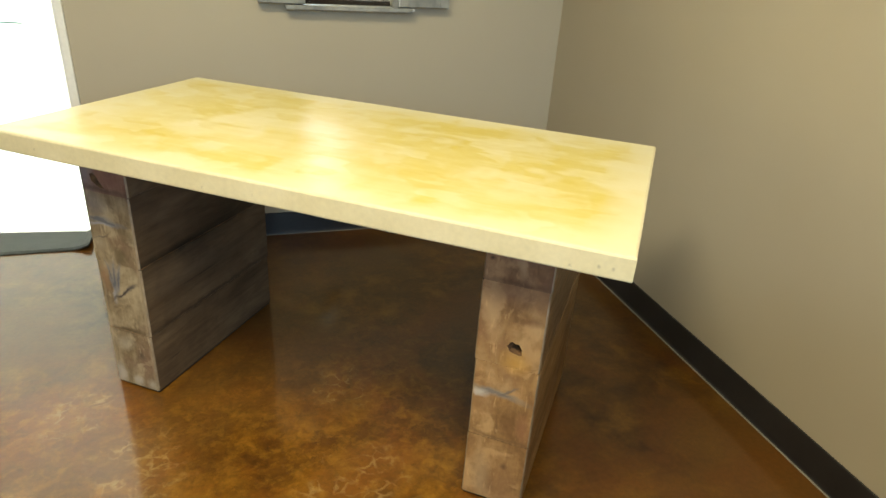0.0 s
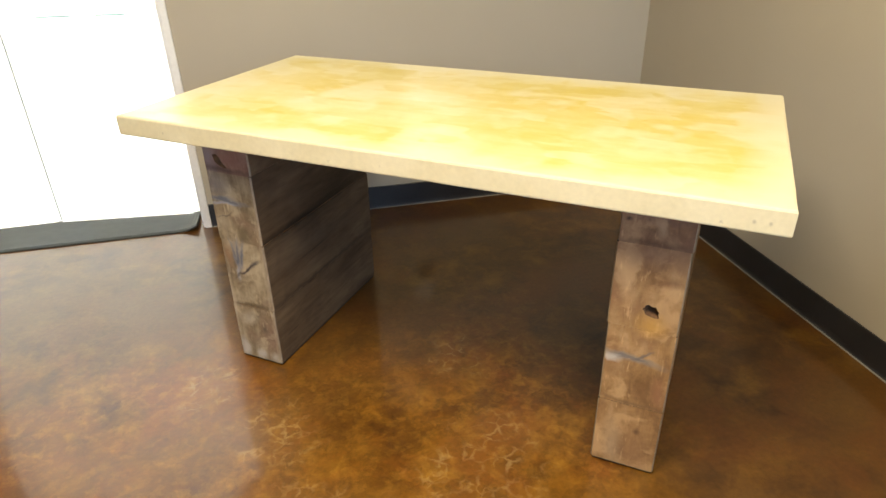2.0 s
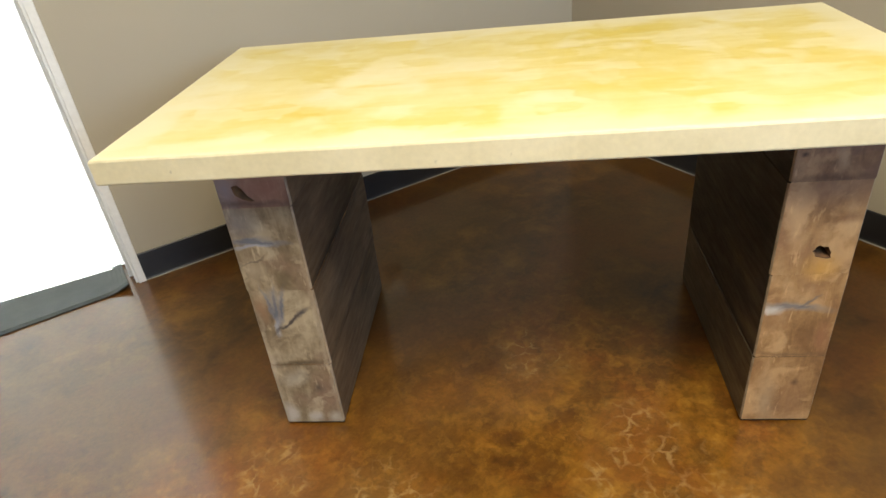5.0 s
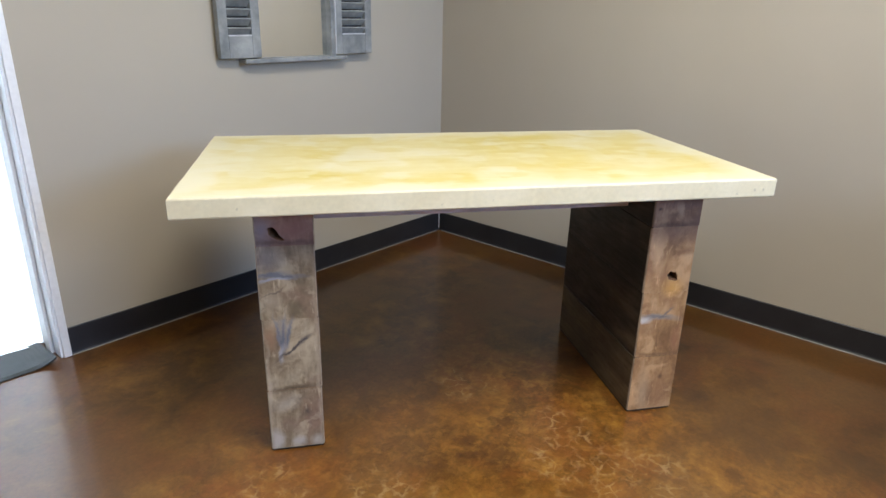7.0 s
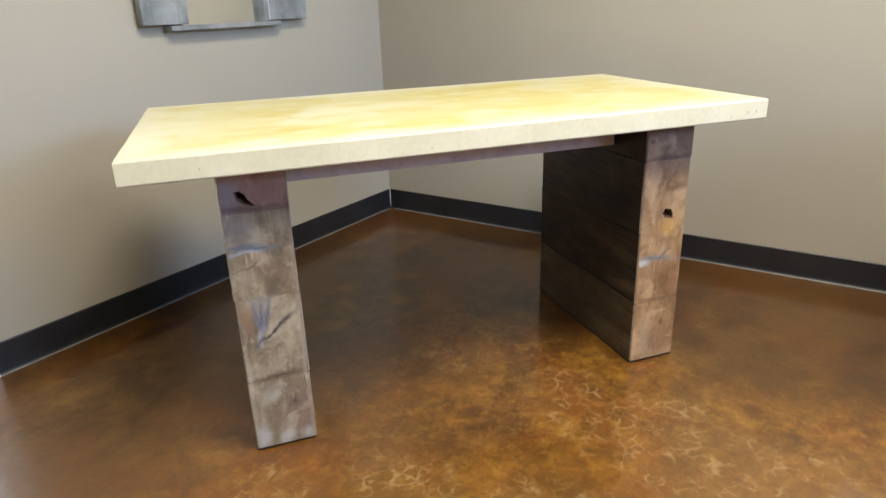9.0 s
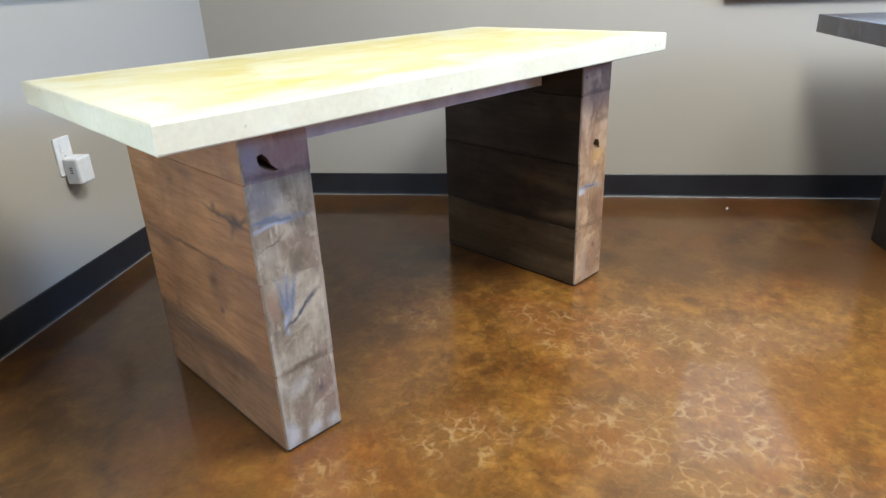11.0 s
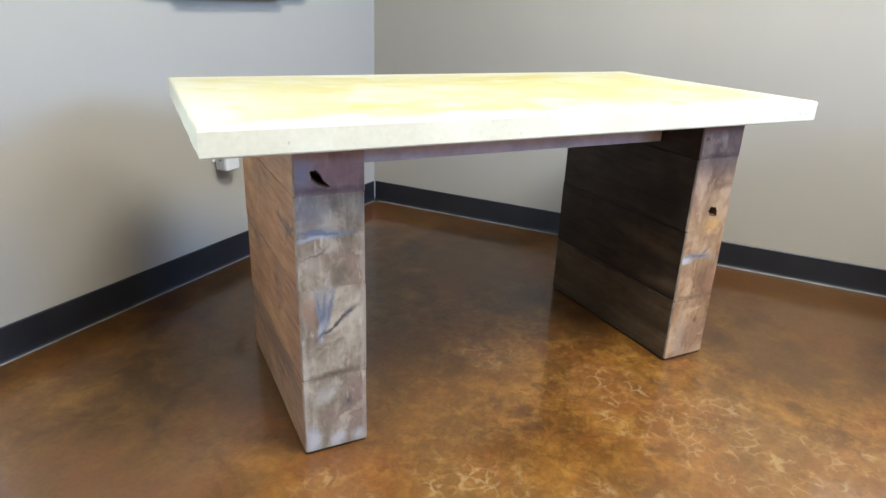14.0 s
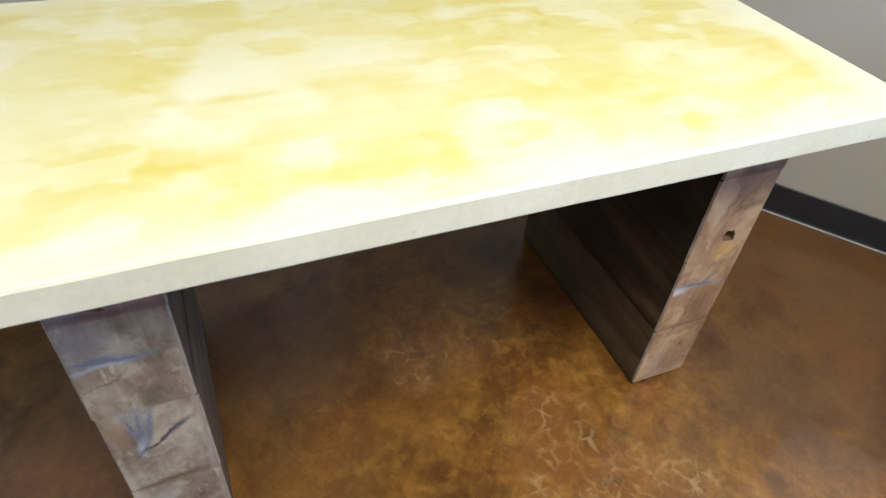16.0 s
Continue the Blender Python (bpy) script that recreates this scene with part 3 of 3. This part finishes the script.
GAP = 0.007
baseboard("baseboard_north", extrude_u(BASE, GAP, DOOR_U0), extrude_u([(0.009, 0), (0.0125, 0), (0.009, 0.003)], 0.03, DOOR_U0))
swap = Matrix(((0, 1, 0, 0), (1, 0, 0, 0), (0, 0, 1, 0), (0, 0, 0, 1)))
bm, line = extrude_u(BASE, GAP, ROOM_V), extrude_u([(0.009, 0), (0.0125, 0), (0.009, 0.003)], 0.03, ROOM_V)
bm.transform(swap), line.transform(swap)
baseboard("baseboard_east", bm, line)
structure("corner_caulk", box(0.0005, 0.0066, 0.0005, 0.0066, 0.008, 0.100), PLASTIC, "white caulk bead in the base corner", "trim")


# ---- glazed doors in the doorway ----
LEAVES = ((2.022, -0.118, -6.3), (2.606, -0.183, 0.8))


def doorway():
    d = thing("door_1", ROOM, "white glazed double door standing slightly ajar, bright daylight behind", "door", "", "structure")
    for u0, u1, name in ((DOOR_U0, DOOR_U0 + 0.026, "casing"), (DOOR_U1 - 0.026, DOOR_U1, "casing")):
        part(name, box(u0, u1, 0.0, 0.014, 0, DOOR_H, 0.003), WHITE, d)
    part("casing", box(DOOR_U0, DOOR_U1, 0.0, 0.0145, DOOR_H, DOOR_H + 0.058, 0.003), WHITE, d)
    for u0, u1 in ((DOOR_U0 + 0.020, DOOR_U0 + 0.034), (DOOR_U1 - 0.034, DOOR_U1 - 0.020)):
        part("jamb", box(u0, u1, -T, 0.004, 0, DOOR_H - 0.05, 0.002), WHITE, d)
    part("door_stop", box(DOOR_U0 + 0.034, DOOR_U0 + 0.046, -0.10, -0.055, 0, DOOR_H - 0.05, 0.002), WHITE, d)
    for u0, v0, turn in LEAVES:
        w, h, s = 0.575, DOOR_H - 0.075, 0.045
        leaf = part("door_leaf", box(0.004, w - 0.004, -0.020, -0.010, 0.014, h - 0.06), GLASS, d, "frameless clear glass leaf", pose(u0, v0, 0, 0, 0, turn))
        leaf.visible_shadow = False
        part("edge_seal", box(w - 0.004, w + 0.001, -0.020, -0.010, 0.014, h - 0.06), GREY_FACE, leaf)
        part("rail", box(0, w, -0.030, 0, h - 0.06, h, 0.003), WHITE, leaf)
        for a, b in ((0.10, 0.215), (0.30, 0.43)):
            part("mark", box(a, b, -0.0098, -0.0090, 0.856, 0.861), INK_TEAL, leaf, "thin blue line on the glass")
    return d


doorway()


def threshold():
    t = thing("threshold_strip", ROOM, "dark grey rubber threshold strip with curled end in doorway", "threshold")
    bm = extrude_u([(-0.30, 0.0), (0.030, 0.0), (0.032, 0.004), (0.020, 0.010), (-0.30, 0.011)], 2.095, 3.36)
    part("strip", bm, MAT_GREY, t)
    # the loose end lifts off the floor
    bm = bmesh.new()
    rows = []
    for i in range(7):
        f = i / 6
        u = 2.095 - 0.088 * f
        rows.append([bm.verts.new((u, v, z + lift)) for v, z, lift in ((-0.21, 0.0, 0.002 * f), (0.030 + 0.006 * f, 0.0, 0.022 * f * f), (0.032 + 0.006 * f, 0.004, 0.024 * f * f), (0.020, 0.010, 0.020 * f * f), (-0.21, 0.011, 0.002 * f))])
    for a, b in zip(rows, rows[1:]):
        for i in range(5):
            bm.faces.new((a[i], b[i], b[(i + 1) % 5], a[(i + 1) % 5]))
    bm.faces.new(rows[0])
    bm.faces.new(rows[-1][::-1])
    part("curled_end", bm, MAT_GREY, t, "lifted corner of the strip")


threshold()
bm = bmesh.new()
for u0, v0, turn in LEAVES:
    one = box(-0.03, 0.60, -0.034, -0.028, 0.012, DOOR_H)
    one.transform(pose(u0, v0, 0, 0, 0, turn))
    me = bpy.data.meshes.new("backdrop")
    one.to_mesh(me)
    one.free()
    bm.from_mesh(me)
tagged(obj("backdrop", bm, OUTSIDE, None, ROOM), "bright white daylight outside the doors", "backdrop", "", "structure")



def window():
    w = thing("window_1", ROOM, "wide white-framed window with daylight behind", "window", "", "structure")
    y0, y1 = ROOM_V + 0.08, ROOM_V + 0.13
    part("window_sill", box(WIN_U0, WIN_U1, ROOM_V - 0.03, ROOM_V + 0.2, WIN_Z0, WIN_Z0 + 0.025, 0.004), WHITE, w)
    part("window_frame", box(WIN_U0, WIN_U0 + 0.05, y0, y1, WIN_Z0 + 0.025, WIN_Z1), WHITE, w)
    part("window_frame", box(WIN_U1 - 0.05, WIN_U1, y0, y1, WIN_Z0 + 0.025, WIN_Z1), WHITE, w)
    part("window_frame", box(WIN_U0 + 0.05, WIN_U1 - 0.05, y0, y1, WIN_Z1 - 0.05, WIN_Z1), WHITE, w)
    part("window_frame", box(WIN_U0 + 0.05, WIN_U1 - 0.05, y0, y1, WIN_Z0 + 0.025, WIN_Z0 + 0.075), WHITE, w)
    mid = (WIN_U0 + WIN_U1) / 2
    part("mullion", box(mid - 0.025, mid + 0.025, y0, y1, WIN_Z0 + 0.075, WIN_Z1 - 0.05), WHITE, w)
    for a, b in ((WIN_U0 + 0.05, mid - 0.025), (mid + 0.025, WIN_U1 - 0.05)):
        p = part("pane", box(a, b, y0 + 0.02, y0 + 0.026, WIN_Z0 + 0.075, WIN_Z1 - 0.05), GLASS, w)
        p.visible_shadow = False


window()


def ceiling_light(u, v):
    c = thing("ceiling_light", ROOM @ pose(u, v, ROOM_H), "white recessed ceiling light panel, lit", "ceiling light", "ceiling lights")
    bm = box(-0.62, 0.62, -0.32, -0.28, -0.03, 0)
    for b in ((-0.62, 0.62, 0.28, 0.32, -0.03, 0), (-0.62, -0.58, -0.28, 0.28, -0.03, 0), (0.58, 0.62, -0.28, 0.28, -0.03, 0)):
        box(*b, bm=bm)
    part("frame", bm, WHITE, c)
    part("diffuser", box(-0.58, 0.58, -0.28, 0.28, -0.012, -0.002), DIFFUSER, c)


for lu, lv, watts in CEILING_LAMPS:
    ceiling_light(lu, lv)

# ---- the table ----
TABLE_L, TABLE_W, TABLE_H, TOP_T = 1.528, 0.750, 0.762, 0.052
LEG_Y0, LEG_Y1 = 0.088, 0.655
LEGS = ((0.172, 0.318), (1.243, 1.391))
SEAMS = (0.007, 0.193, 0.404, 0.606, TABLE_H - TOP_T - 0.0005)


def tabletop():
    """The slab: a slightly uneven outline, rounded at its upper and lower rim."""
    hx, hy, nx, ny = TABLE_L / 2, TABLE_W / 2, 60, 30
    bm = bmesh.new()

    def spot(i, j, inset):
        p = Vector((-hx + 2 * hx * i / nx, -hy + 2 * hy * j / ny, 0))
        p.x += 0.014 * (1 - i / nx) * j / ny + 0.010 * i / nx * (1 - j / ny)
        if i in (0, nx) or j in (0, ny):
            p += noise.noise_vector(p * 11) * 0.0012
            p *= 1 + noise.noise(p * 40) * 0.0006
            p.x += (inset if i == 0 else -inset if i == nx else 0)
            p.y += (inset if j == 0 else -inset if j == ny else 0)
        return p

    rim = [(i, 0) for i in range(nx)] + [(nx, j) for j in range(ny)] + [(i, ny) for i in range(nx, 0, -1)] + [(0, j) for j in range(ny, 0, -1)]

    def sheet(z, inset, flip):
        grid = {(i, j): bm.verts.new((*spot(i, j, inset).xy, z)) for i in range(nx + 1) for j in range(ny + 1)}
        for i in range(nx):
            for j in range(ny):
                q = [grid[i, j], grid[i + 1, j], grid[i + 1, j + 1], grid[i, j + 1]]
                bm.faces.new(q[::-1] if flip else q).material_index = 1 if flip else 0
        return [grid[key] for key in rim]

    loops = [sheet(0.0, 0.004, True)]
    for z, inset in ((0.0012, 0.0012), (0.004, 0.0), (TOP_T - 0.0055, 0.0), (TOP_T - 0.0016, 0.0018)):
        loops.append([bm.verts.new((*spot(i, j, inset).xy, z)) for i, j in rim])
    loops.append(sheet(TOP_T, 0.006, False))
    n = len(rim)
    for a, b in zip(loops, loops[1:]):
        for i in range(n):
            bm.faces.new((a[i], a[(i + 1) % n], b[(i + 1) % n], b[i])).material_index = 1
    return bm


def hole_outline(cx, cz, rx, rz, k, seed, lean=0.0, jag=0.2):
    rnd = random.Random(seed)
    pts = []
    for i in range(k):
        a = 2 * math.pi * i / k
        r = 1 + rnd.uniform(-jag, jag)
        x, z = rx * r * math.cos(a), rz * r * math.sin(a)
        pts.append((cx + x + lean * z, cz + z))
    return pts


def beam(x0, x1, y0, y1, z0, z1, hole=None, seed=0):
    """A sawn timber along y; its front end may carry a knot hole."""
    bm = bmesh.new()
    c = 0.0016
    ring = [(x0, z0 + c), (x0 + c, z0), (x1 - c, z0), (x1, z0 + c), (x1, z1 - c), (x1 - c, z1), (x0 + c, z1), (x0, z1 - c)]
    k8 = len(ring)
    steps = [y0, y0 + 0.004] + [y0 + (y1 - y0) * f / 10 for f in range(1, 10)] + [y1 - 0.003, y1]
    loops = []
    for i, y in enumerate(steps):
        inset = 0.003 if i in (0, len(steps) - 1) else 0.0
        loop = []
        for x, z in ring:
            cx, cz = (x0 + x1) / 2, (z0 + z1) / 2
            wob = noise.noise(Vector((x * 9, y * 7, z * 9 + seed))) * 0.0014
            loop.append(bm.verts.new((x + (inset if x < cx else -inset) + wob, y, z)))
        loops.append(loop)
    for a, b in zip(loops, loops[1:]):
        for i in range(k8):
            f = bm.faces.new((a[i], b[i], b[(i + 1) % k8], a[(i + 1) % k8]))
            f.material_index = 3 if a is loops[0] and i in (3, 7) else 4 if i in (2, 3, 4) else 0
    bm.faces.new(loops[-1]).material_index = 1
    if hole is None:
        bm.faces.new(loops[0][::-1]).material_index = 1
    else:
        rim = [bm.verts.new((x, y0, z)) for x, z in hole]
        k = len(rim)
        edges = [bm.edges.new((rim[i], rim[(i + 1) % k])) for i in range(k)]
        outer = [bm.edges.get((loops[0][i], loops[0][(i + 1) % k8])) for i in range(k8)]
        made = bmesh.ops.triangle_fill(bm, edges=edges + outer, use_beauty=True)
        for f in made["geom"]:
            if isinstance(f, bmesh.types.BMFace):
                f.material_index = 1
        mx, mz = sum(x for x, _ in hole) / k, sum(z for _, z in hole) / k
        prev = rim
        for depth, shrink in ((0.004, 0.90), (0.022, 0.80), (0.040, 0.5)):
            ring2 = [bm.verts.new((mx + (x - mx) * shrink, y0 + depth, mz + (z - mz) * shrink + 0.2 * depth)) for x, z in hole]
            for i in range(k):
                bm.faces.new((prev[i], prev[(i + 1) % k], ring2[(i + 1) % k], ring2[i])).material_index = 2
            prev = ring2
        bm.faces.new(prev).material_index = 2
    return bm


def main_table():
    t = thing("table", pose(0, 0, 0), "cream and yellow mottled table on two thick stacked-timber legs", "table")
    part("tabletop", tabletop(), (TOP, TOP_EDGE), t, "cream slab top mottled with yellow", pose(TABLE_L / 2, TABLE_W / 2, TABLE_H - TOP_T))
    holes = {(0, 3): [(0.205, 0.654), (0.217, 0.657), (0.226, 0.648), (0.233, 0.634), (0.246, 0.621), (0.236, 0.620), (0.221, 0.626), (0.208, 0.636)], (1, 2): hole_outline(1.330, 0.454, 0.0180, 0.0160, 15, 7, -0.3, 0.22)}
    for side, (x0, x1) in enumerate(LEGS):
        name = "leg"
        leg = part(name, box(x0 + 0.003, x1 - 0.003, LEG_Y0 + 0.004, LEG_Y1 - 0.004, 0.0, 0.0072), DARK_LEG, t, "leg of stacked reclaimed timbers, grey-brown" if side == 0 else "leg of stacked reclaimed timbers, warm tan")
        ends = ((END_GREY, END_ROSE), (END_WARM, END_BROWN))[side]
        outer = ((SIDE_BROWN, SIDE_WARM), (SIDE_SHADED_LOW, SIDE_SHADED))[side]
        for i, (z0, z1) in enumerate(zip(SEAMS, SEAMS[1:])):
            j = (0.0, 0.0008, -0.0006, 0.0004)[i]
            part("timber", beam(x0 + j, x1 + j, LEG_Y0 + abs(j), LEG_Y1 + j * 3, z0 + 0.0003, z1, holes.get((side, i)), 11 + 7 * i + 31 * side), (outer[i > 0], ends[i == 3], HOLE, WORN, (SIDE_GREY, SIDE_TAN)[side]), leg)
    part("rail", box(LEGS[0][1] + 0.002, LEGS[1][0] - 0.002, 0.232, 0.275, 0.628, TABLE_H - TOP_T - 0.001, 0.002), RAIL, t, "pale timber rail between the legs, blue daylight painted in")


main_table()


# ---- wall mirror with shutters ----
def wall_mirror():
    m = thing("wall_mirror", ROOM @ pose(0.010, 0, 0), "mirror between two weathered grey louvred shutters, hung on the wall", "mirror")
    z0, z1 = 0.968, 1.60
    part("glass", box(0.757, 1.105, 0.012, 0.018, z0 + 0.004, z1 - 0.05), MIRROR, m, "mirror glass")
    part("back_board", box(0.70, 1.14, 0.0, 0.012, z0, z1), SHUTTER, m)
    part("shelf", box(0.678, 1.176, 0.0, 0.052, 0.955, 0.972, 0.003), SHUTTER, m, "narrow grey ledge")
    part("peg", box(0.666, 0.678, 0.008, 0.042, 0.958, 0.971, 0.004), SHUTTER_EDGE, m)
    part("top_rail", box(0.70, 1.14, 0.0, 0.05, z1 - 0.05, z1, 0.003), SHUTTER, m)
    part("side_post", box(0.737, 0.757, 0.013, 0.05, z0, z1 - 0.05, 0.002), SHUTTER, m)
    for u0, u1, lean in ((1.100, 1.276, 0.0), (0.524, 0.730, 0.0)):
        sh = part("shutter", box(u0, u0 + 0.038, 0.018, 0.046, z0 + 0.008, z1, 0.003), SHUTTER, m, "grey louvred shutter")
        part("stile", box(u1 - 0.038, u1, 0.018, 0.046, z0 + 0.008, z1, 0.003), SHUTTER, sh)
        part("rail", box(u0 + 0.038, u1 - 0.038, 0.0185, 0.0455, z0 + 0.008, z0 + 0.09, 0.002), SHUTTER, sh)
        part("rail", box(u0 + 0.038, u1 - 0.038, 0.0185, 0.0455, z1 - 0.08, z1, 0.002), SHUTTER, sh)
        part("edge", box(u0 + 0.038, u1 - 0.038, 0.043, 0.047, z0 + 0.088, z0 + 0.093), SHUTTER_EDGE, sh, "worn pale edge")
        part("backing", box(u0 + 0.03, u1 - 0.03, 0.0165, 0.0180, z0 + 0.05, z1 - 0.05), DARK_LEG, sh)
        k = 13
        for i in range(k):
            z = z0 + 0.105 + i * 0.0335
            slat = box(u0 + 0.037, u1 - 0.037, -0.0165, 0.0165, -0.003, 0.003)
            part("slat", slat, SHUTTER, sh, "", pose(0, 0.033, z, 48, 0, 0))
    part("edge", box(0.730, 0.736, 0.018, 0.051, z0 + 0.008, z1 - 0.05), SHUTTER_EDGE, m, "worn pale edge")


wall_mirror()


# ---- outlet, charger ----
def outlet():
    o = thing("wall_outlet", ROOM, "white plastic wall outlet plate on the wall", "outlet")
    part("plate", box(1.004, 1.076, 0.0, 0.006, 0.405, 0.523, 0.002), PLASTIC, o)
    for z in (0.438, 0.490):
        part("socket", box(1.023, 1.057, 0.006, 0.0075, z - 0.014, z + 0.014, 0.003), PLASTIC, o)
    part("screw", box(1.037, 1.043, 0.006, 0.0072, 0.461, 0.467, 0.001), METAL, o)
    c = thing("charger", ROOM @ pose(1.030, 0.0075, 0.4), "white square plug-in charger in the lower socket", "charger")
    part("body", box(-0.033, 0.033, 0.0, 0.052, -0.024, 0.060, 0.006, 3), PLASTIC, c)
    # side turned from the window, its shade painted on in grey
    part("face", box(0.033, 0.0342, 0.008, 0.044, -0.017, 0.053, 0.0005), GREY_FACE, c, "white side face, shade painted in grey")
    for z in (0.012, 0.020, 0.028):
        part("mark", box(0.0342, 0.0348, 0.021, 0.031, z, z + 0.004), DARK_INK, c)


outlet()


# ---- framed print ----
def framed_print():
    p = thing("framed_print", ROOM, "white print in a thin black frame, hung on the wall", "picture")
    v0, v1, z0, z1, w = 2.190, 3.15, 0.812, 1.50, 0.018
    part("frame", box(0.0, 0.024, v0, v0 + w, z0, z1, 0.002), BLACK_FRAME, p)
    part("frame", box(0.0, 0.024, v1 - w, v1, z0, z1, 0.002), BLACK_FRAME, p)
    part("frame", box(0.0, 0.0242, v0 + w, v1 - w, z0, z0 + w, 0.002), BLACK_FRAME, p)
    part("frame", box(0.0, 0.0242, v0 + w, v1 - w, z1 - w, z1, 0.002), BLACK_FRAME, p)
    part("sheet", box(0.0, 0.014, v0 + w, v1 - w, z0 + w, z1 - w), PAPER, p, "white sheet")
    turn = Matrix(((0, 1, 0, 0), (1, 0, 0, 0), (0, 0, 1, 0), (0, 0, 0, 1)))
    for cv, cz, rx, rz, s, ink in ((2.416, 0.967, 0.033, 0.0085, 31, INK_NAVY), (2.393, 0.953, 0.013, 0.0065, 32, INK_PALE), (2.434, 0.983, 0.016, 0.0045, 34, INK_NAVY), (2.360, 1.009, 0.013, 0.0045, 33, INK_TEAL)):
        bm = prism(hole_outline(cv, cz, rx, rz, 16, s), 0.013, 0.0148 + 0.0001 * (s - 31))
        bm.transform(turn)
        part("drawn_shape", bm, ink, p, "blue drawn shape")


framed_print()


# ---- dark table ----
def dark_table():
    t = thing("table", ROOM @ pose(0.19, 2.476, 0), "dark slate-topped table on black legs, standing by the wall", "table")
    bm = box(0, 0.76, 0, 1.52, 0.700, 0.762, 0.003)
    part("tabletop", bm, DARK_TOP, t, "dark grey top with a blue sheen")
    for v in (0.208, 1.17):
        part("leg", box(0.28, 0.48, v, v + 0.14, 0, 0.700, 0.004), DARK_LEG, t)


dark_table()

# ---- crumb on the floor ----
bm = bmesh.new()
bmesh.ops.create_icosphere(bm, subdivisions=2, radius=0.005)
roughen(bm, 0.0015, 200)
tagged(obj("paper_scrap", bm, PAPER, None, pose(2.256, 0.026, 0.003)), "tiny white scrap lying on the floor", "litter")
